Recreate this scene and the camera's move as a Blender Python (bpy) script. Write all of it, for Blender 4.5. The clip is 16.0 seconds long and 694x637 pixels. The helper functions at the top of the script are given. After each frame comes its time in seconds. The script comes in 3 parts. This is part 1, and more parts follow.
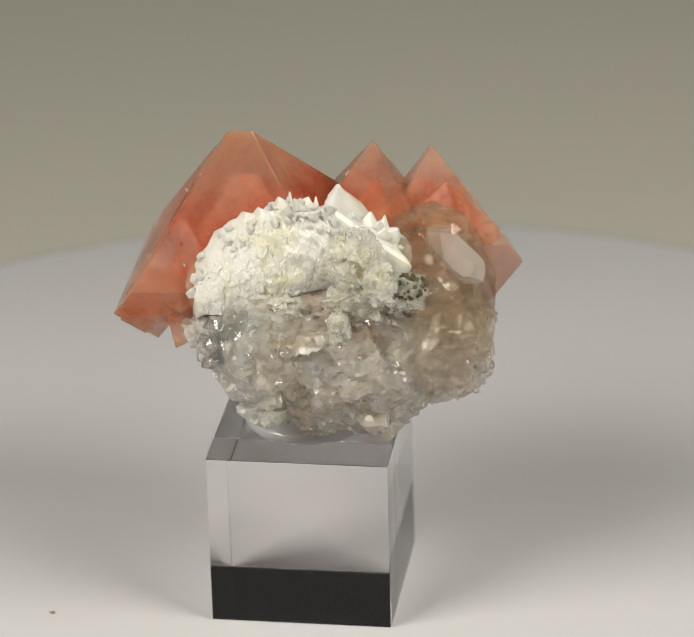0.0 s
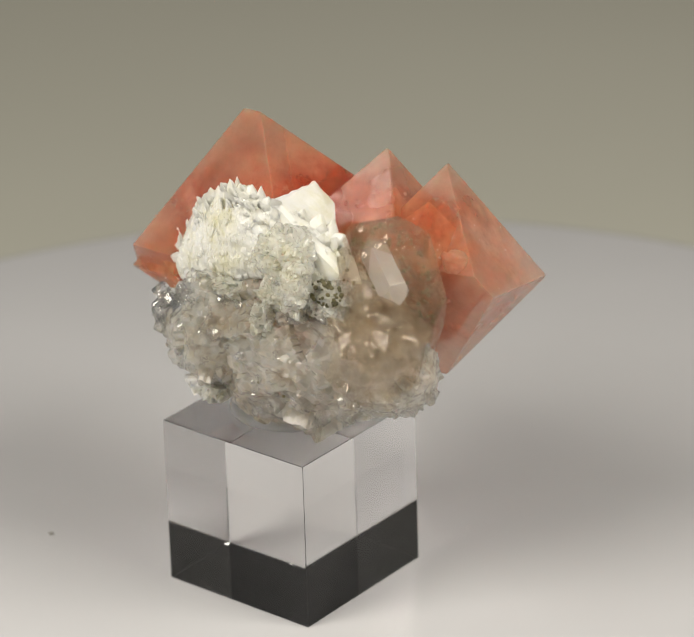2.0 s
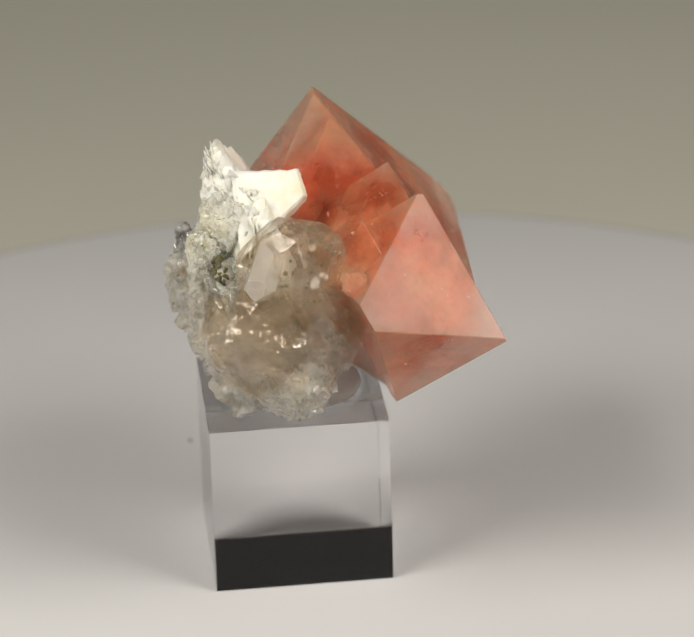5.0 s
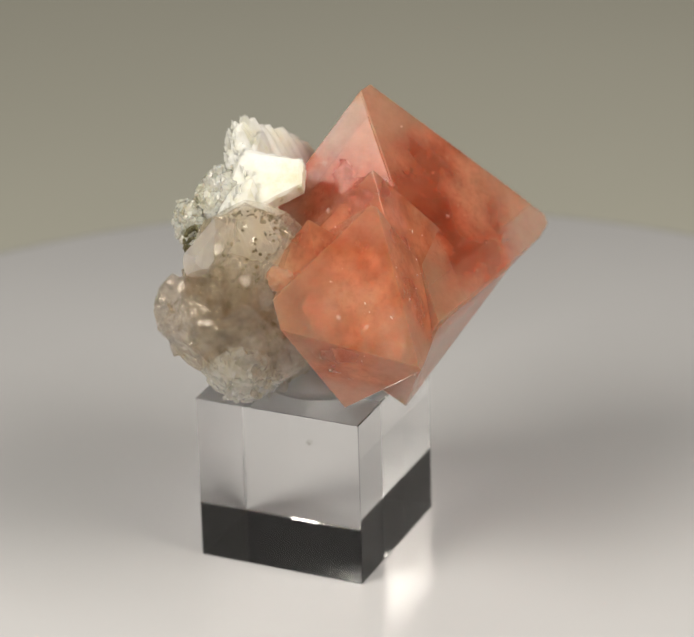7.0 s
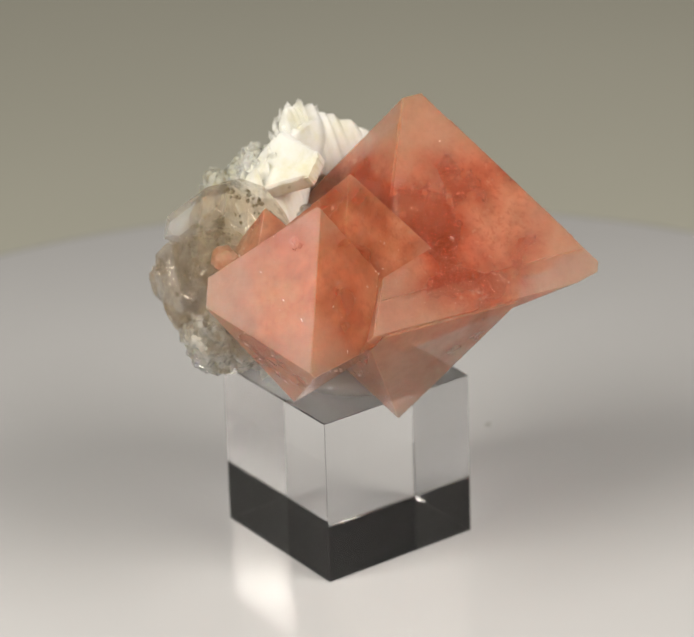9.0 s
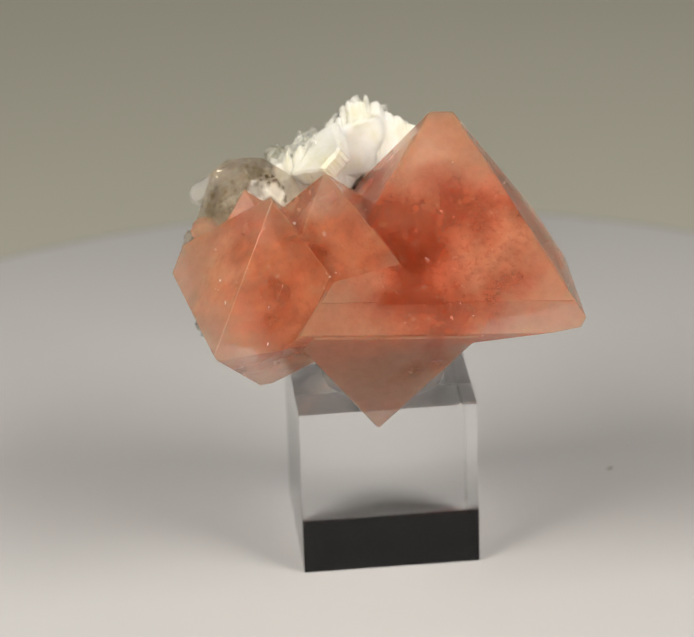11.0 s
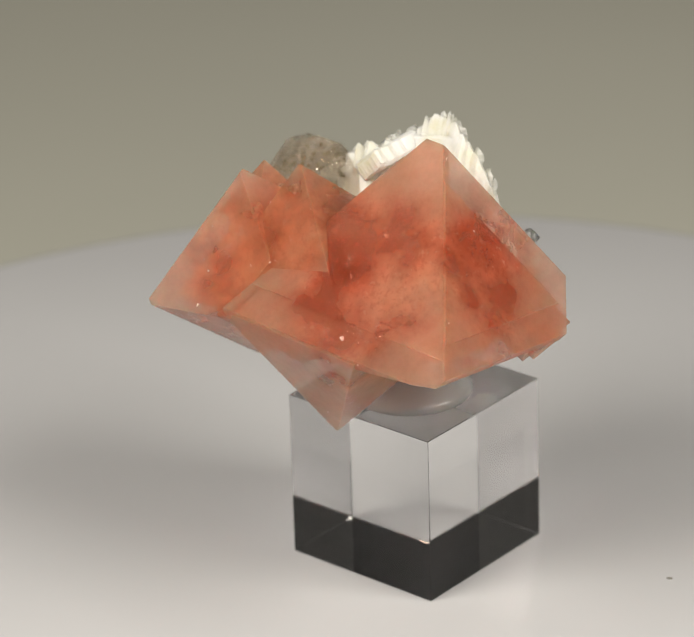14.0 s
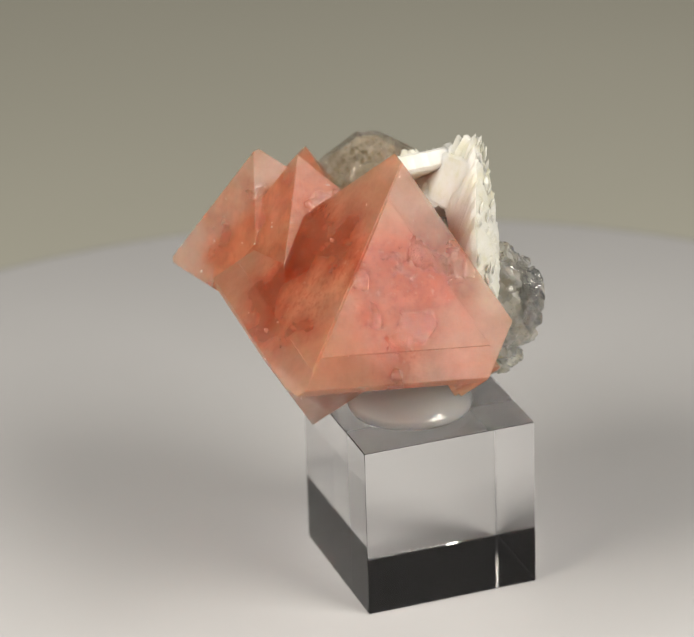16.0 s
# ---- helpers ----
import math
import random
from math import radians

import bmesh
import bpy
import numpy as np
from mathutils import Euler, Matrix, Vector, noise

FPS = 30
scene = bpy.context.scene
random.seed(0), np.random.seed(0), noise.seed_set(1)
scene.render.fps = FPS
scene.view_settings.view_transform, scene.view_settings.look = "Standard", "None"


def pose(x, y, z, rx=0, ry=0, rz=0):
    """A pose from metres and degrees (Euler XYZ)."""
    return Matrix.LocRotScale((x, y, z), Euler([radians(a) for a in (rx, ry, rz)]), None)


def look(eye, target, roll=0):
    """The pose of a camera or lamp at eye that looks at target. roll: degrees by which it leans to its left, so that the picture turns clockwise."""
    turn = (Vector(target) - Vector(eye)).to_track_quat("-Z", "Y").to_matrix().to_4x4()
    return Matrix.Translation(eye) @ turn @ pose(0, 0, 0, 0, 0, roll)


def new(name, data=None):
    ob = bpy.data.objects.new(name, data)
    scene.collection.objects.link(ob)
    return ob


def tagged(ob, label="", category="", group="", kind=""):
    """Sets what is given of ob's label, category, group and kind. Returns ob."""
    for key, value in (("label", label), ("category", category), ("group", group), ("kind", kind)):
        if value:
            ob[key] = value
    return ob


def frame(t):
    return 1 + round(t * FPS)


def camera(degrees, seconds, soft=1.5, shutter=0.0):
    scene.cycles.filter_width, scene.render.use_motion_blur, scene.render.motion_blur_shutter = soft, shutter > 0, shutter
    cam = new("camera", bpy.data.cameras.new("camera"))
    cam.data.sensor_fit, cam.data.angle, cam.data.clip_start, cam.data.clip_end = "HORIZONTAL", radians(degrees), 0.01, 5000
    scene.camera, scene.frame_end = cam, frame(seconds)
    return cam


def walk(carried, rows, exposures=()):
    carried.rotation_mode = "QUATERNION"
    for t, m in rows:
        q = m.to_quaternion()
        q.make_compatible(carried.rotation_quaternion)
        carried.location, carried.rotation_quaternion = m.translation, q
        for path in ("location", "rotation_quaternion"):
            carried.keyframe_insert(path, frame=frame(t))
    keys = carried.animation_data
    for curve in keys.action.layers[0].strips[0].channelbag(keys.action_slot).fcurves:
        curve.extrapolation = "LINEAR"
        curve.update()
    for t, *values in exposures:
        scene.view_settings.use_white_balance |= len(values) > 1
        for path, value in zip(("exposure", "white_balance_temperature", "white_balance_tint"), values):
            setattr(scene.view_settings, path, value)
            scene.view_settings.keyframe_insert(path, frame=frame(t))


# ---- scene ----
# ---------------------------------------------------------------- camera
MM = 0.001
TURN = -15.1                      # degrees per second of the turntable
cam = camera(9.957, 16.0, soft=1.25)
cam.data.dof.use_dof, cam.data.dof.focus_distance, cam.data.dof.aperture_fstop = True, 0.543, 28.0
EYE = Vector((0.0, -0.50883, 0.27537))
AIM = EYE + Vector((-0.000538, 0.906093, -0.423078))
walk(cam, [(0.0, look(EYE, AIM, -1.776)), (16.0, look(EYE, AIM, -1.776))])

# ---------------------------------------------------------------- light
world = bpy.data.worlds.new("room_air")
world.use_nodes = True
world.node_tree.nodes["Background"].inputs[0].default_value = (0.9, 0.95, 1.0, 1)
world.node_tree.nodes["Background"].inputs[1].default_value = 0.004
scene.world = world
scene.view_settings.exposure = 0.0


def softbox_lamp(name, eye, target, size, watts, colour):
    data = bpy.data.lights.new(name, "AREA")
    data.shape, data.size, data.size_y = "RECTANGLE", size[0], size[1]
    data.energy, data.color = watts, colour
    ob = new(name, data)
    ob.matrix_world = look(eye, target)
    return ob


softbox_lamp("lamp_one", (-0.39, -0.25, 0.45), (0, -0.10, 0), (0.32, 0.32), 3.75, (1.0, 0.945, 0.838))
softbox_lamp("lamp_two", (0.41, -0.25, 0.46), (0, -0.10, 0), (0.32, 0.32), 3.5, (1.0, 0.945, 0.838))


# ---------------------------------------------------------------- materials
def material(name):
    m = bpy.data.materials.new(name)
    m.use_nodes = True
    return m, m.node_tree.nodes, m.node_tree.links, m.node_tree.nodes["Principled BSDF"]


def noise_ramp(nodes, links, coord, scale, stops, detail=4.0, rough=0.55, distortion=0.0):
    tex = nodes.new("ShaderNodeTexNoise")
    tex.inputs["Scale"].default_value = scale
    tex.inputs["Detail"].default_value = detail
    tex.inputs["Roughness"].default_value = rough
    tex.inputs["Distortion"].default_value = distortion
    links.new(coord, tex.inputs["Vector"])
    ramp = nodes.new("ShaderNodeValToRGB")
    while len(ramp.color_ramp.elements) < len(stops):
        ramp.color_ramp.elements.new(0.5)
    for e, (pos, col) in zip(ramp.color_ramp.elements, stops):
        e.position = pos
        e.color = (*col, 1) if len(col) == 3 else col
    links.new(tex.outputs[0], ramp.inputs[0])
    return tex, ramp


def mixed(nodes, links, mode, fac, a, b):
    mix = nodes.new("ShaderNodeMix")
    mix.data_type, mix.blend_type = "RGBA", mode
    for sock, value in ((mix.inputs[0], fac), (mix.inputs[6], a), (mix.inputs[7], b)):
        if isinstance(value, (int, float)):
            sock.default_value = value
        elif isinstance(value, tuple):
            sock.default_value = (*value, 1)
        else:
            links.new(value, sock)
    return mix.outputs[2]


def bumped(nodes, links, bsdf, height, strength, distance):
    b = nodes.new("ShaderNodeBump")
    b.inputs["Strength"].default_value = strength
    b.inputs["Distance"].default_value = distance
    links.new(height, b.inputs["Height"])
    links.new(b.outputs[0], bsdf.inputs["Normal"])


def facet_height(nodes, links, c, scale):
    """A height made of flat tilted facets, one for each cell."""
    vor = nodes.new("ShaderNodeTexVoronoi")
    vor.inputs["Scale"].default_value = scale
    links.new(c, vor.inputs["Vector"])
    off, tilt, dot = (nodes.new("ShaderNodeVectorMath") for _ in range(3))
    off.operation, tilt.operation, dot.operation = "SUBTRACT", "SUBTRACT", "DOT_PRODUCT"
    links.new(c, off.inputs[0])
    links.new(vor.outputs["Position"], off.inputs[1])
    links.new(vor.outputs["Color"], tilt.inputs[0])
    tilt.inputs[1].default_value = (0.5, 0.5, 0.5)
    links.new(off.outputs[0], dot.inputs[0])
    links.new(tilt.outputs[0], dot.inputs[1])
    return dot.outputs["Value"]


def two_facets(nodes, links, bsdf, c, coarse, fine, strength):
    """Tilted facets at two sizes as relief."""
    a, b = facet_height(nodes, links, c, coarse), facet_height(nodes, links, c, fine)
    add = nodes.new("ShaderNodeMath")
    add.operation = "ADD"
    links.new(a, add.inputs[0])
    links.new(b, add.inputs[1])
    bumped(nodes, links, bsdf, add.outputs[0], strength, 1.3)


def coords(nodes):
    return nodes.new("ShaderNodeTexCoord").outputs["Object"]


def pink_mineral(name, size):
    """Clouded pink crystal: coral heart zones, paler towards the corners."""
    m, n, l, b = material(name)
    c = coords(n)
    absv = n.new("ShaderNodeVectorMath")
    absv.operation = "ABSOLUTE"
    l.new(c, absv.inputs[0])
    sep = n.new("ShaderNodeSeparateXYZ")
    l.new(absv.outputs[0], sep.inputs[0])
    m1, m2 = n.new("ShaderNodeMath"), n.new("ShaderNodeMath")
    m1.operation = m2.operation = "MAXIMUM"
    l.new(sep.outputs[0], m1.inputs[0])
    l.new(sep.outputs[1], m1.inputs[1])
    l.new(m1.outputs[0], m2.inputs[0])
    l.new(sep.outputs[2], m2.inputs[1])
    zone, _ = noise_ramp(n, l, c, 170, [(0, (0, 0, 0)), (1, (1, 1, 1))], 5, 0.6)
    wob = n.new("ShaderNodeMath")
    wob.operation = "MULTIPLY_ADD"
    l.new(zone.outputs[0], wob.inputs[0])
    wob.inputs[1].default_value = 0.009 * size
    l.new(m2.outputs[0], wob.inputs[2])
    pale = n.new("ShaderNodeMapRange")
    pale.inputs["From Min"].default_value = 0.0180 * size
    pale.inputs["From Max"].default_value = 0.0226 * size
    l.new(wob.outputs[0], pale.inputs["Value"])
    # Light put into colour: paler ramp imitates glow through small crystals, deeper offsets lamp wash.
    deep = [(0.34, (0.67, 0.14, 0.065)), (0.50, (0.82, 0.24, 0.13)), (0.66, (0.94, 0.42, 0.26))]
    light = [(0.34, (0.82, 0.23, 0.105)), (0.50, (0.92, 0.36, 0.19)), (0.66, (0.97, 0.52, 0.32))]
    _, big = noise_ramp(n, l, c, 62, deep if size > 0.9 else light, 3.5, 0.55)
    col = mixed(n, l, "MIX", pale.outputs[0], big.outputs[0], (0.97, 0.51, 0.345))
    _, fine = noise_ramp(n, l, c, 620, [(0.34, (0.66, 0.55, 0.52)), (0.58, (1, 1, 1))], 6, 0.7)
    col = mixed(n, l, "MULTIPLY", 0.32, col, fine.outputs[0])
    _, dark = noise_ramp(n, l, c, 400, [(0.69, (1, 1, 1)), (0.76, (0.45, 0.25, 0.2))], 8, 0.75)
    col = mixed(n, l, "MULTIPLY", 0.8, col, dark.outputs[0])
    # crumbly grains through the coral zone
    _, grain = noise_ramp(n, l, c, 1150, [(0.36, (0.66, 0.42, 0.36)), (0.50, (1, 1, 1))], 3, 0.65, 0.3)
    inner = n.new("ShaderNodeMath")
    inner.operation = "SUBTRACT"
    inner.inputs[0].default_value = 1.0
    l.new(pale.outputs[0], inner.inputs[1])
    grained = mixed(n, l, "MULTIPLY", 0.40 if size > 0.9 else 0.25, col, grain.outputs[0])
    _, crumb = noise_ramp(n, l, c, 900, [(0.60, (0, 0, 0)), (0.68, (0.45 if size > 0.9 else 0.2,) * 3)], 3, 0.6)
    grained = mixed(n, l, "MIX", crumb.outputs[0], grained, (0.93, 0.52, 0.36))
    col = mixed(n, l, "MIX", inner.outputs[0], col, grained)
    l.new(col, b.inputs["Base Color"])
    b.inputs["IOR"].default_value = 1.434
    # glassy towards the corners, cloudy through the coral zone
    _, cloud = noise_ramp(n, l, c, 140, [(0.35, (0.75,) * 3), (0.66, (0.42,) * 3)], 3, 0.5)
    clarity = mixed(n, l, "MIX", pale.outputs[0], cloud.outputs[0], (0.62, 0.62, 0.62))
    l.new(clarity, b.inputs["Transmission Weight"])
    b.inputs["Alpha"].default_value = 0.58
    b.inputs["Specular IOR Level"].default_value = 0.08
    b.inputs["Subsurface Weight"].default_value = 0.85
    b.inputs["Subsurface Radius"].default_value = (1.0, 0.5, 0.35)
    b.inputs["Subsurface Scale"].default_value = 0.0035
    _, ro = noise_ramp(n, l, c, 300, [(0.35, (0.02,) * 3), (0.7, (0.10,) * 3)])
    l.new(ro.outputs[0], b.inputs["Roughness"])
    # small pits and scars, thickest in patches
    _, pit = noise_ramp(n, l, c, 950, [(0.56, (0, 0, 0)), (0.66, (1, 1, 1))], 3, 0.6)
    _, patch = noise_ramp(n, l, c, 90, [(0.44, (0.12,) * 3), (0.60, (1, 1, 1))], 2, 0.5)
    tex, _ = noise_ramp(n, l, c, 260, [(0, (0, 0, 0)), (1, (1, 1, 1))], 5)
    height = mixed(n, l, "MULTIPLY", 1.0, pit.outputs[0], patch.outputs[0])
    height = mixed(n, l, "ADD", 0.5, height, tex.outputs[0])
    bumped(n, l, b, height, 0.10, 0.0003)
    return m


def coral_core():
    """The darker, included heart of the pink crystals."""
    m, n, l, b = material("coral_core")
    c = coords(n)
    _, big = noise_ramp(n, l, c, 120, [(0.30, (0.80, 0.24, 0.12)), (0.50, (0.90, 0.40, 0.25)), (0.68, (0.95, 0.62, 0.48))], 6, 0.65)
    _, fine = noise_ramp(n, l, c, 600, [(0.30, (0.55, 0.42, 0.38)), (0.60, (1, 1, 1))], 6, 0.75, 0.5)
    col = mixed(n, l, "MULTIPLY", 0.8, big.outputs[0], fine.outputs[0])
    l.new(col, b.inputs["Base Color"])
    b.inputs["IOR"].default_value = 1.2
    b.inputs["Alpha"].default_value = 0.45
    b.inputs["Roughness"].default_value = 0.25
    b.inputs["Subsurface Weight"].default_value = 0.7
    b.inputs["Subsurface Radius"].default_value = (1.0, 0.4, 0.25)
    b.inputs["Subsurface Scale"].default_value = 0.004
    two_facets(n, l, b, c, 330, 900, 0.8)
    return m


def quartz(name, light, mid, dark, transmission, rough, alpha=1.0, spotted=0.75, cells=(650, 1700), relief=1.0):
    m, n, l, b = material(name)
    c = coords(n)
    _, big = noise_ramp(n, l, c, 130, [(0.30, dark), (0.5, mid), (0.66, light)], 6, 0.65)
    _, spots = noise_ramp(n, l, c, 420, [(0.64, (1, 1, 1)), (0.74, (0.30, 0.25, 0.18))], 6, 0.7)
    col = mixed(n, l, "MULTIPLY", spotted, big.outputs[0], spots.outputs[0])
    l.new(col, b.inputs["Base Color"])
    b.inputs["IOR"].default_value = 1.544
    b.inputs["Alpha"].default_value = alpha
    b.inputs["Transmission Weight"].default_value = transmission
    b.inputs["Roughness"].default_value = rough
    b.inputs["Subsurface Weight"].default_value = 0.6
    b.inputs["Subsurface Radius"].default_value = (1.0, 0.9, 0.75)
    b.inputs["Subsurface Scale"].default_value = 0.002
    b.inputs["Coat Weight"].default_value = 1.0
    b.inputs["Coat Roughness"].default_value = 0.03
    if relief:
        two_facets(n, l, b, c, cells[0], cells[1], relief)
    return m


def white_mineral():
    m, n, l, b = material("white_blades")
    c = coords(n)
    _, big = noise_ramp(n, l, c, 150, [(0.32, (0.76, 0.74, 0.56)), (0.46, (0.86, 0.85, 0.77)), (0.60, (0.91, 0.91, 0.88))], 6, 0.65)
    _, spots = noise_ramp(n, l, c, 480, [(0.66, (1, 1, 1)), (0.74, (0.35, 0.32, 0.16))], 6, 0.7)
    col = mixed(n, l, "MULTIPLY", 0.7, big.outputs[0], spots.outputs[0])
    l.new(col, b.inputs["Base Color"])
    b.inputs["Roughness"].default_value = 0.32
    b.inputs["Subsurface Weight"].default_value = 0.65
    b.inputs["Subsurface Radius"].default_value = (1, 0.97, 0.88)
    b.inputs["Subsurface Scale"].default_value = 0.0025
    tex, _ = noise_ramp(n, l, c, 1500, [(0, (0, 0, 0)), (1, (1, 1, 1))], 5, 0.7)
    bumped(n, l, b, tex.outputs[0], 0.35, 0.0003)
    return m


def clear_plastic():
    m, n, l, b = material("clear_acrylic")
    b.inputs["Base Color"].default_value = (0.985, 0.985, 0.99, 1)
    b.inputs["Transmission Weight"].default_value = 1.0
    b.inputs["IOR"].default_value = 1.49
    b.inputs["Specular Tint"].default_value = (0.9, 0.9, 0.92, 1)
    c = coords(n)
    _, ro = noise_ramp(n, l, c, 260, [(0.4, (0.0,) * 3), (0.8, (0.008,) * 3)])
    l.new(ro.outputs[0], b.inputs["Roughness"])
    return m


def matte(name, a, bcol, scale, rough, bump=0.1, dist=0.0003):
    m, n, l, b = material(name)
    c = coords(n)
    _, r = noise_ramp(n, l, c, scale, [(0.3, a), (0.7, bcol)], 5)
    l.new(r.outputs[0], b.inputs["Base Color"])
    b.inputs["Roughness"].default_value = rough
    tex, _ = noise_ramp(n, l, c, scale * 60, [(0, (0, 0, 0)), (1, (1, 1, 1))])
    bumped(n, l, b, tex.outputs[0], bump, dist)
    return m


PINK = pink_mineral("pink_fluorite", 1.0)
PINK_SMALL = pink_mineral("pink_fluorite_small", 0.64)
CORAL = coral_core()
MATRIX = quartz("grey_quartz", (0.98, 0.95, 0.90), (0.94, 0.88, 0.78), (0.74, 0.61, 0.42), 0.52, 0.02, 0.72, 0.8, (330, 1000), 1.0)
SMOKY = quartz("smoky_quartz", (0.90, 0.77, 0.58), (0.70, 0.54, 0.36), (0.26, 0.17, 0.09), 0.68, 0.01, 0.52, 0.9, (230, 700), 0.5)
CLEAR = quartz("clear_quartz", (0.99, 0.99, 0.99), (0.98, 0.98, 0.98), (0.96, 0.96, 0.95), 0.9, 0.0, 0.82, 0.0, (900, 1), 0)
PRISM = quartz("prism_quartz", (0.98, 0.93, 0.90), (0.96, 0.89, 0.84), (0.93, 0.83, 0.77), 0.45, 0.02, 0.40, 0.1, (180, 900), 0.2)
TACK = quartz("clear_tack", (0.98, 0.98, 0.99), (0.97, 0.97, 0.98), (0.96, 0.96, 0.97), 0.50, 0.0, 0.75, 0.0, (1, 1), 0)
CRUST = quartz("cream_crust", (0.97, 0.95, 0.90), (0.93, 0.91, 0.80), (0.80, 0.77, 0.58), 0.30, 0.10, 0.85, 0.7, (500, 1500), 0.8)
SPARK = quartz("sparkling_quartz", (0.98, 0.96, 0.93), (0.95, 0.92, 0.87), (0.90, 0.85, 0.77), 0.82, 0.0, 0.62, 0.2, (1, 1), 0)
FLAKE = quartz("bright_flake", (0.98, 0.90, 0.84), (0.95, 0.80, 0.72), (0.80, 0.50, 0.40), 0.0, 0.08, 1.0, 0.0, (1, 1), 0)
VEIL = quartz("pale_veil", (0.98, 0.90, 0.84), (0.95, 0.78, 0.68), (0.90, 0.60, 0.48), 0.0, 0.10, 0.09, 0.0, (300, 900), 0)
WHITE = white_mineral()
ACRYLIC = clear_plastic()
PLATTER = matte("white_platter", (0.590, 0.590, 0.612), (0.630, 0.630, 0.652), 9, 0.2, 0.01)
PAPER = matte("grey_paper", (0.445, 0.440, 0.384), (0.495, 0.487, 0.426), 3, 0.9, 0.0)
# Pale tone for the unseen side walls, so the block reflects something lit.
SIDEP = matte("pale_side_reflector", (0.20, 0.20, 0.20), (0.24, 0.24, 0.24), 2, 0.9, 0.1)
WALLP = matte("room_paint", (0.005, 0.005, 0.006), (0.008, 0.008, 0.009), 2, 0.9, 0.1)
DARK = matte("dark_grit", (0.05, 0.045, 0.02), (0.16, 0.14, 0.06), 900, 0.6)
DUST = matte("grey_dust", (0.15, 0.14, 0.12), (0.25, 0.24, 0.21), 900, 0.8)


# ---------------------------------------------------------------- builders
def mesh_of(bm, name, mat, smooth=False):
    me = bpy.data.meshes.new(name)
    bm.normal_update()
    for f in bm.faces:
        f.smooth = smooth
    bm.to_mesh(me)
    bm.free()
    for m in (mat if isinstance(mat, (list, tuple)) else [mat]):
        me.materials.append(m)
    return me


def part(name, bm, mat, parent, label="", smooth=False):
    """Links a bmesh, given in metres on the platter, as one mesh under its thing."""
    root = parent
    while root.parent:
        root = root.parent
    bmesh.ops.translate(bm, verts=bm.verts, vec=-Vector(root["foot"]))
    ob = new(name, mesh_of(bm, name, mat, smooth))
    ob.parent = parent
    return tagged(ob, label)


def thing(name, foot_mm, label, category):
    ob = new(name)
    ob.empty_display_size = 0.005
    ob["foot"] = [v * MM for v in foot_mm]
    ob.location = ob["foot"]
    return tagged(ob, label, category)


S3 = 3 ** -0.5
OCTANTS = [(a, b, c) for a in (1, -1) for b in (1, -1) for c in (1, -1)]


def crystal_hull(planes, bevel=0.12):
    """The solid that lies behind all planes (normal, distance), in mm."""
    corners = []
    n = len(planes)
    for i in range(n):
        for j in range(i + 1, n):
            for k in range(j + 1, n):
                m = Matrix((planes[i][0], planes[j][0], planes[k][0]))
                if abs(m.determinant()) < 1e-4:
                    continue
                p = m.inverted() @ Vector((planes[i][1], planes[j][1], planes[k][1]))
                if all(q[0].dot(p) <= q[1] + 1e-4 for q in planes):
                    if all((p - c).length > 1e-3 for c in corners):
                        corners.append(p)
    bm = bmesh.new()
    for p in corners:
        bm.verts.new(p)
    got = bmesh.ops.convex_hull(bm, input=bm.verts)
    bmesh.ops.delete(bm, geom=list({g for g in got["geom_interior"] + got["geom_unused"] if isinstance(g, bmesh.types.BMVert)}), context="VERTS")
    bmesh.ops.recalc_face_normals(bm, faces=bm.faces)
    bmesh.ops.dissolve_limit(bm, angle_limit=0.02, verts=bm.verts, edges=bm.edges)
    if bevel:
        bmesh.ops.bevel(bm, geom=bm.edges[:], offset=bevel, offset_type="OFFSET", segments=1, profile=0.5, affect="EDGES", clamp_overlap=True)
    return bm


def to_place(bm, m):
    """From mm in the crystal's own axes to metres on the platter."""
    bmesh.ops.transform(bm, matrix=Matrix.Scale(MM, 4) @ m, verts=bm.verts)
    return bm


def quartz_point(m, r, half, tip, squash=1.0):
    """A six-sided prism along z with pyramids at both ends."""
    planes = []
    for k in range(6):
        a = k * math.pi / 3
        planes.append((Vector((math.cos(a), math.sin(a), 0)), r * (squash if k % 3 == 0 else 1)))
        for s in (1, -1):
            planes.append((Vector((math.cos(a), math.sin(a), s * 0.9)).normalized(), (half * 0.9 * (tip if k % 2 else 1.0) + 0) / math.sqrt(1.81)))
    return to_place(crystal_hull(planes, 0.06), m)


def facet_lump(centre, radii, cell, tilt, amp, sub, seed=0.0, fine=0.36):
    """A rough broken mass: an ellipsoid whose skin is broken into tilted facets."""
    bm = bmesh.new()
    bmesh.ops.create_icosphere(bm, subdivisions=sub, radius=1.0)
    shift = Vector((seed * 7.1, seed * 3.3, -seed * 5.7))
    for v in bm.verts:
        u = v.co.copy()
        x = Vector((u.x * radii[0], u.y * radii[1], u.z * radii[2]))
        q = x / cell + shift
        near = noise.voronoi(q)[1][0]
        way = noise.noise_vector(near * 13.7)
        off = amp * noise.noise(near * 5.3) + tilt * way.dot(q - near)
        q2 = x / (cell * 0.38) - shift
        near2 = noise.voronoi(q2)[1][0]
        off += fine * tilt * noise.noise_vector(near2 * 11.1).dot(q2 - near2) + 0.3 * amp * noise.noise(near2 * 3.1)
        nrm = Vector((u.x / radii[0], u.y / radii[1], u.z / radii[2])).normalized()
        v.co = (x + nrm * off * cell + Vector(centre)) * MM
    return bm


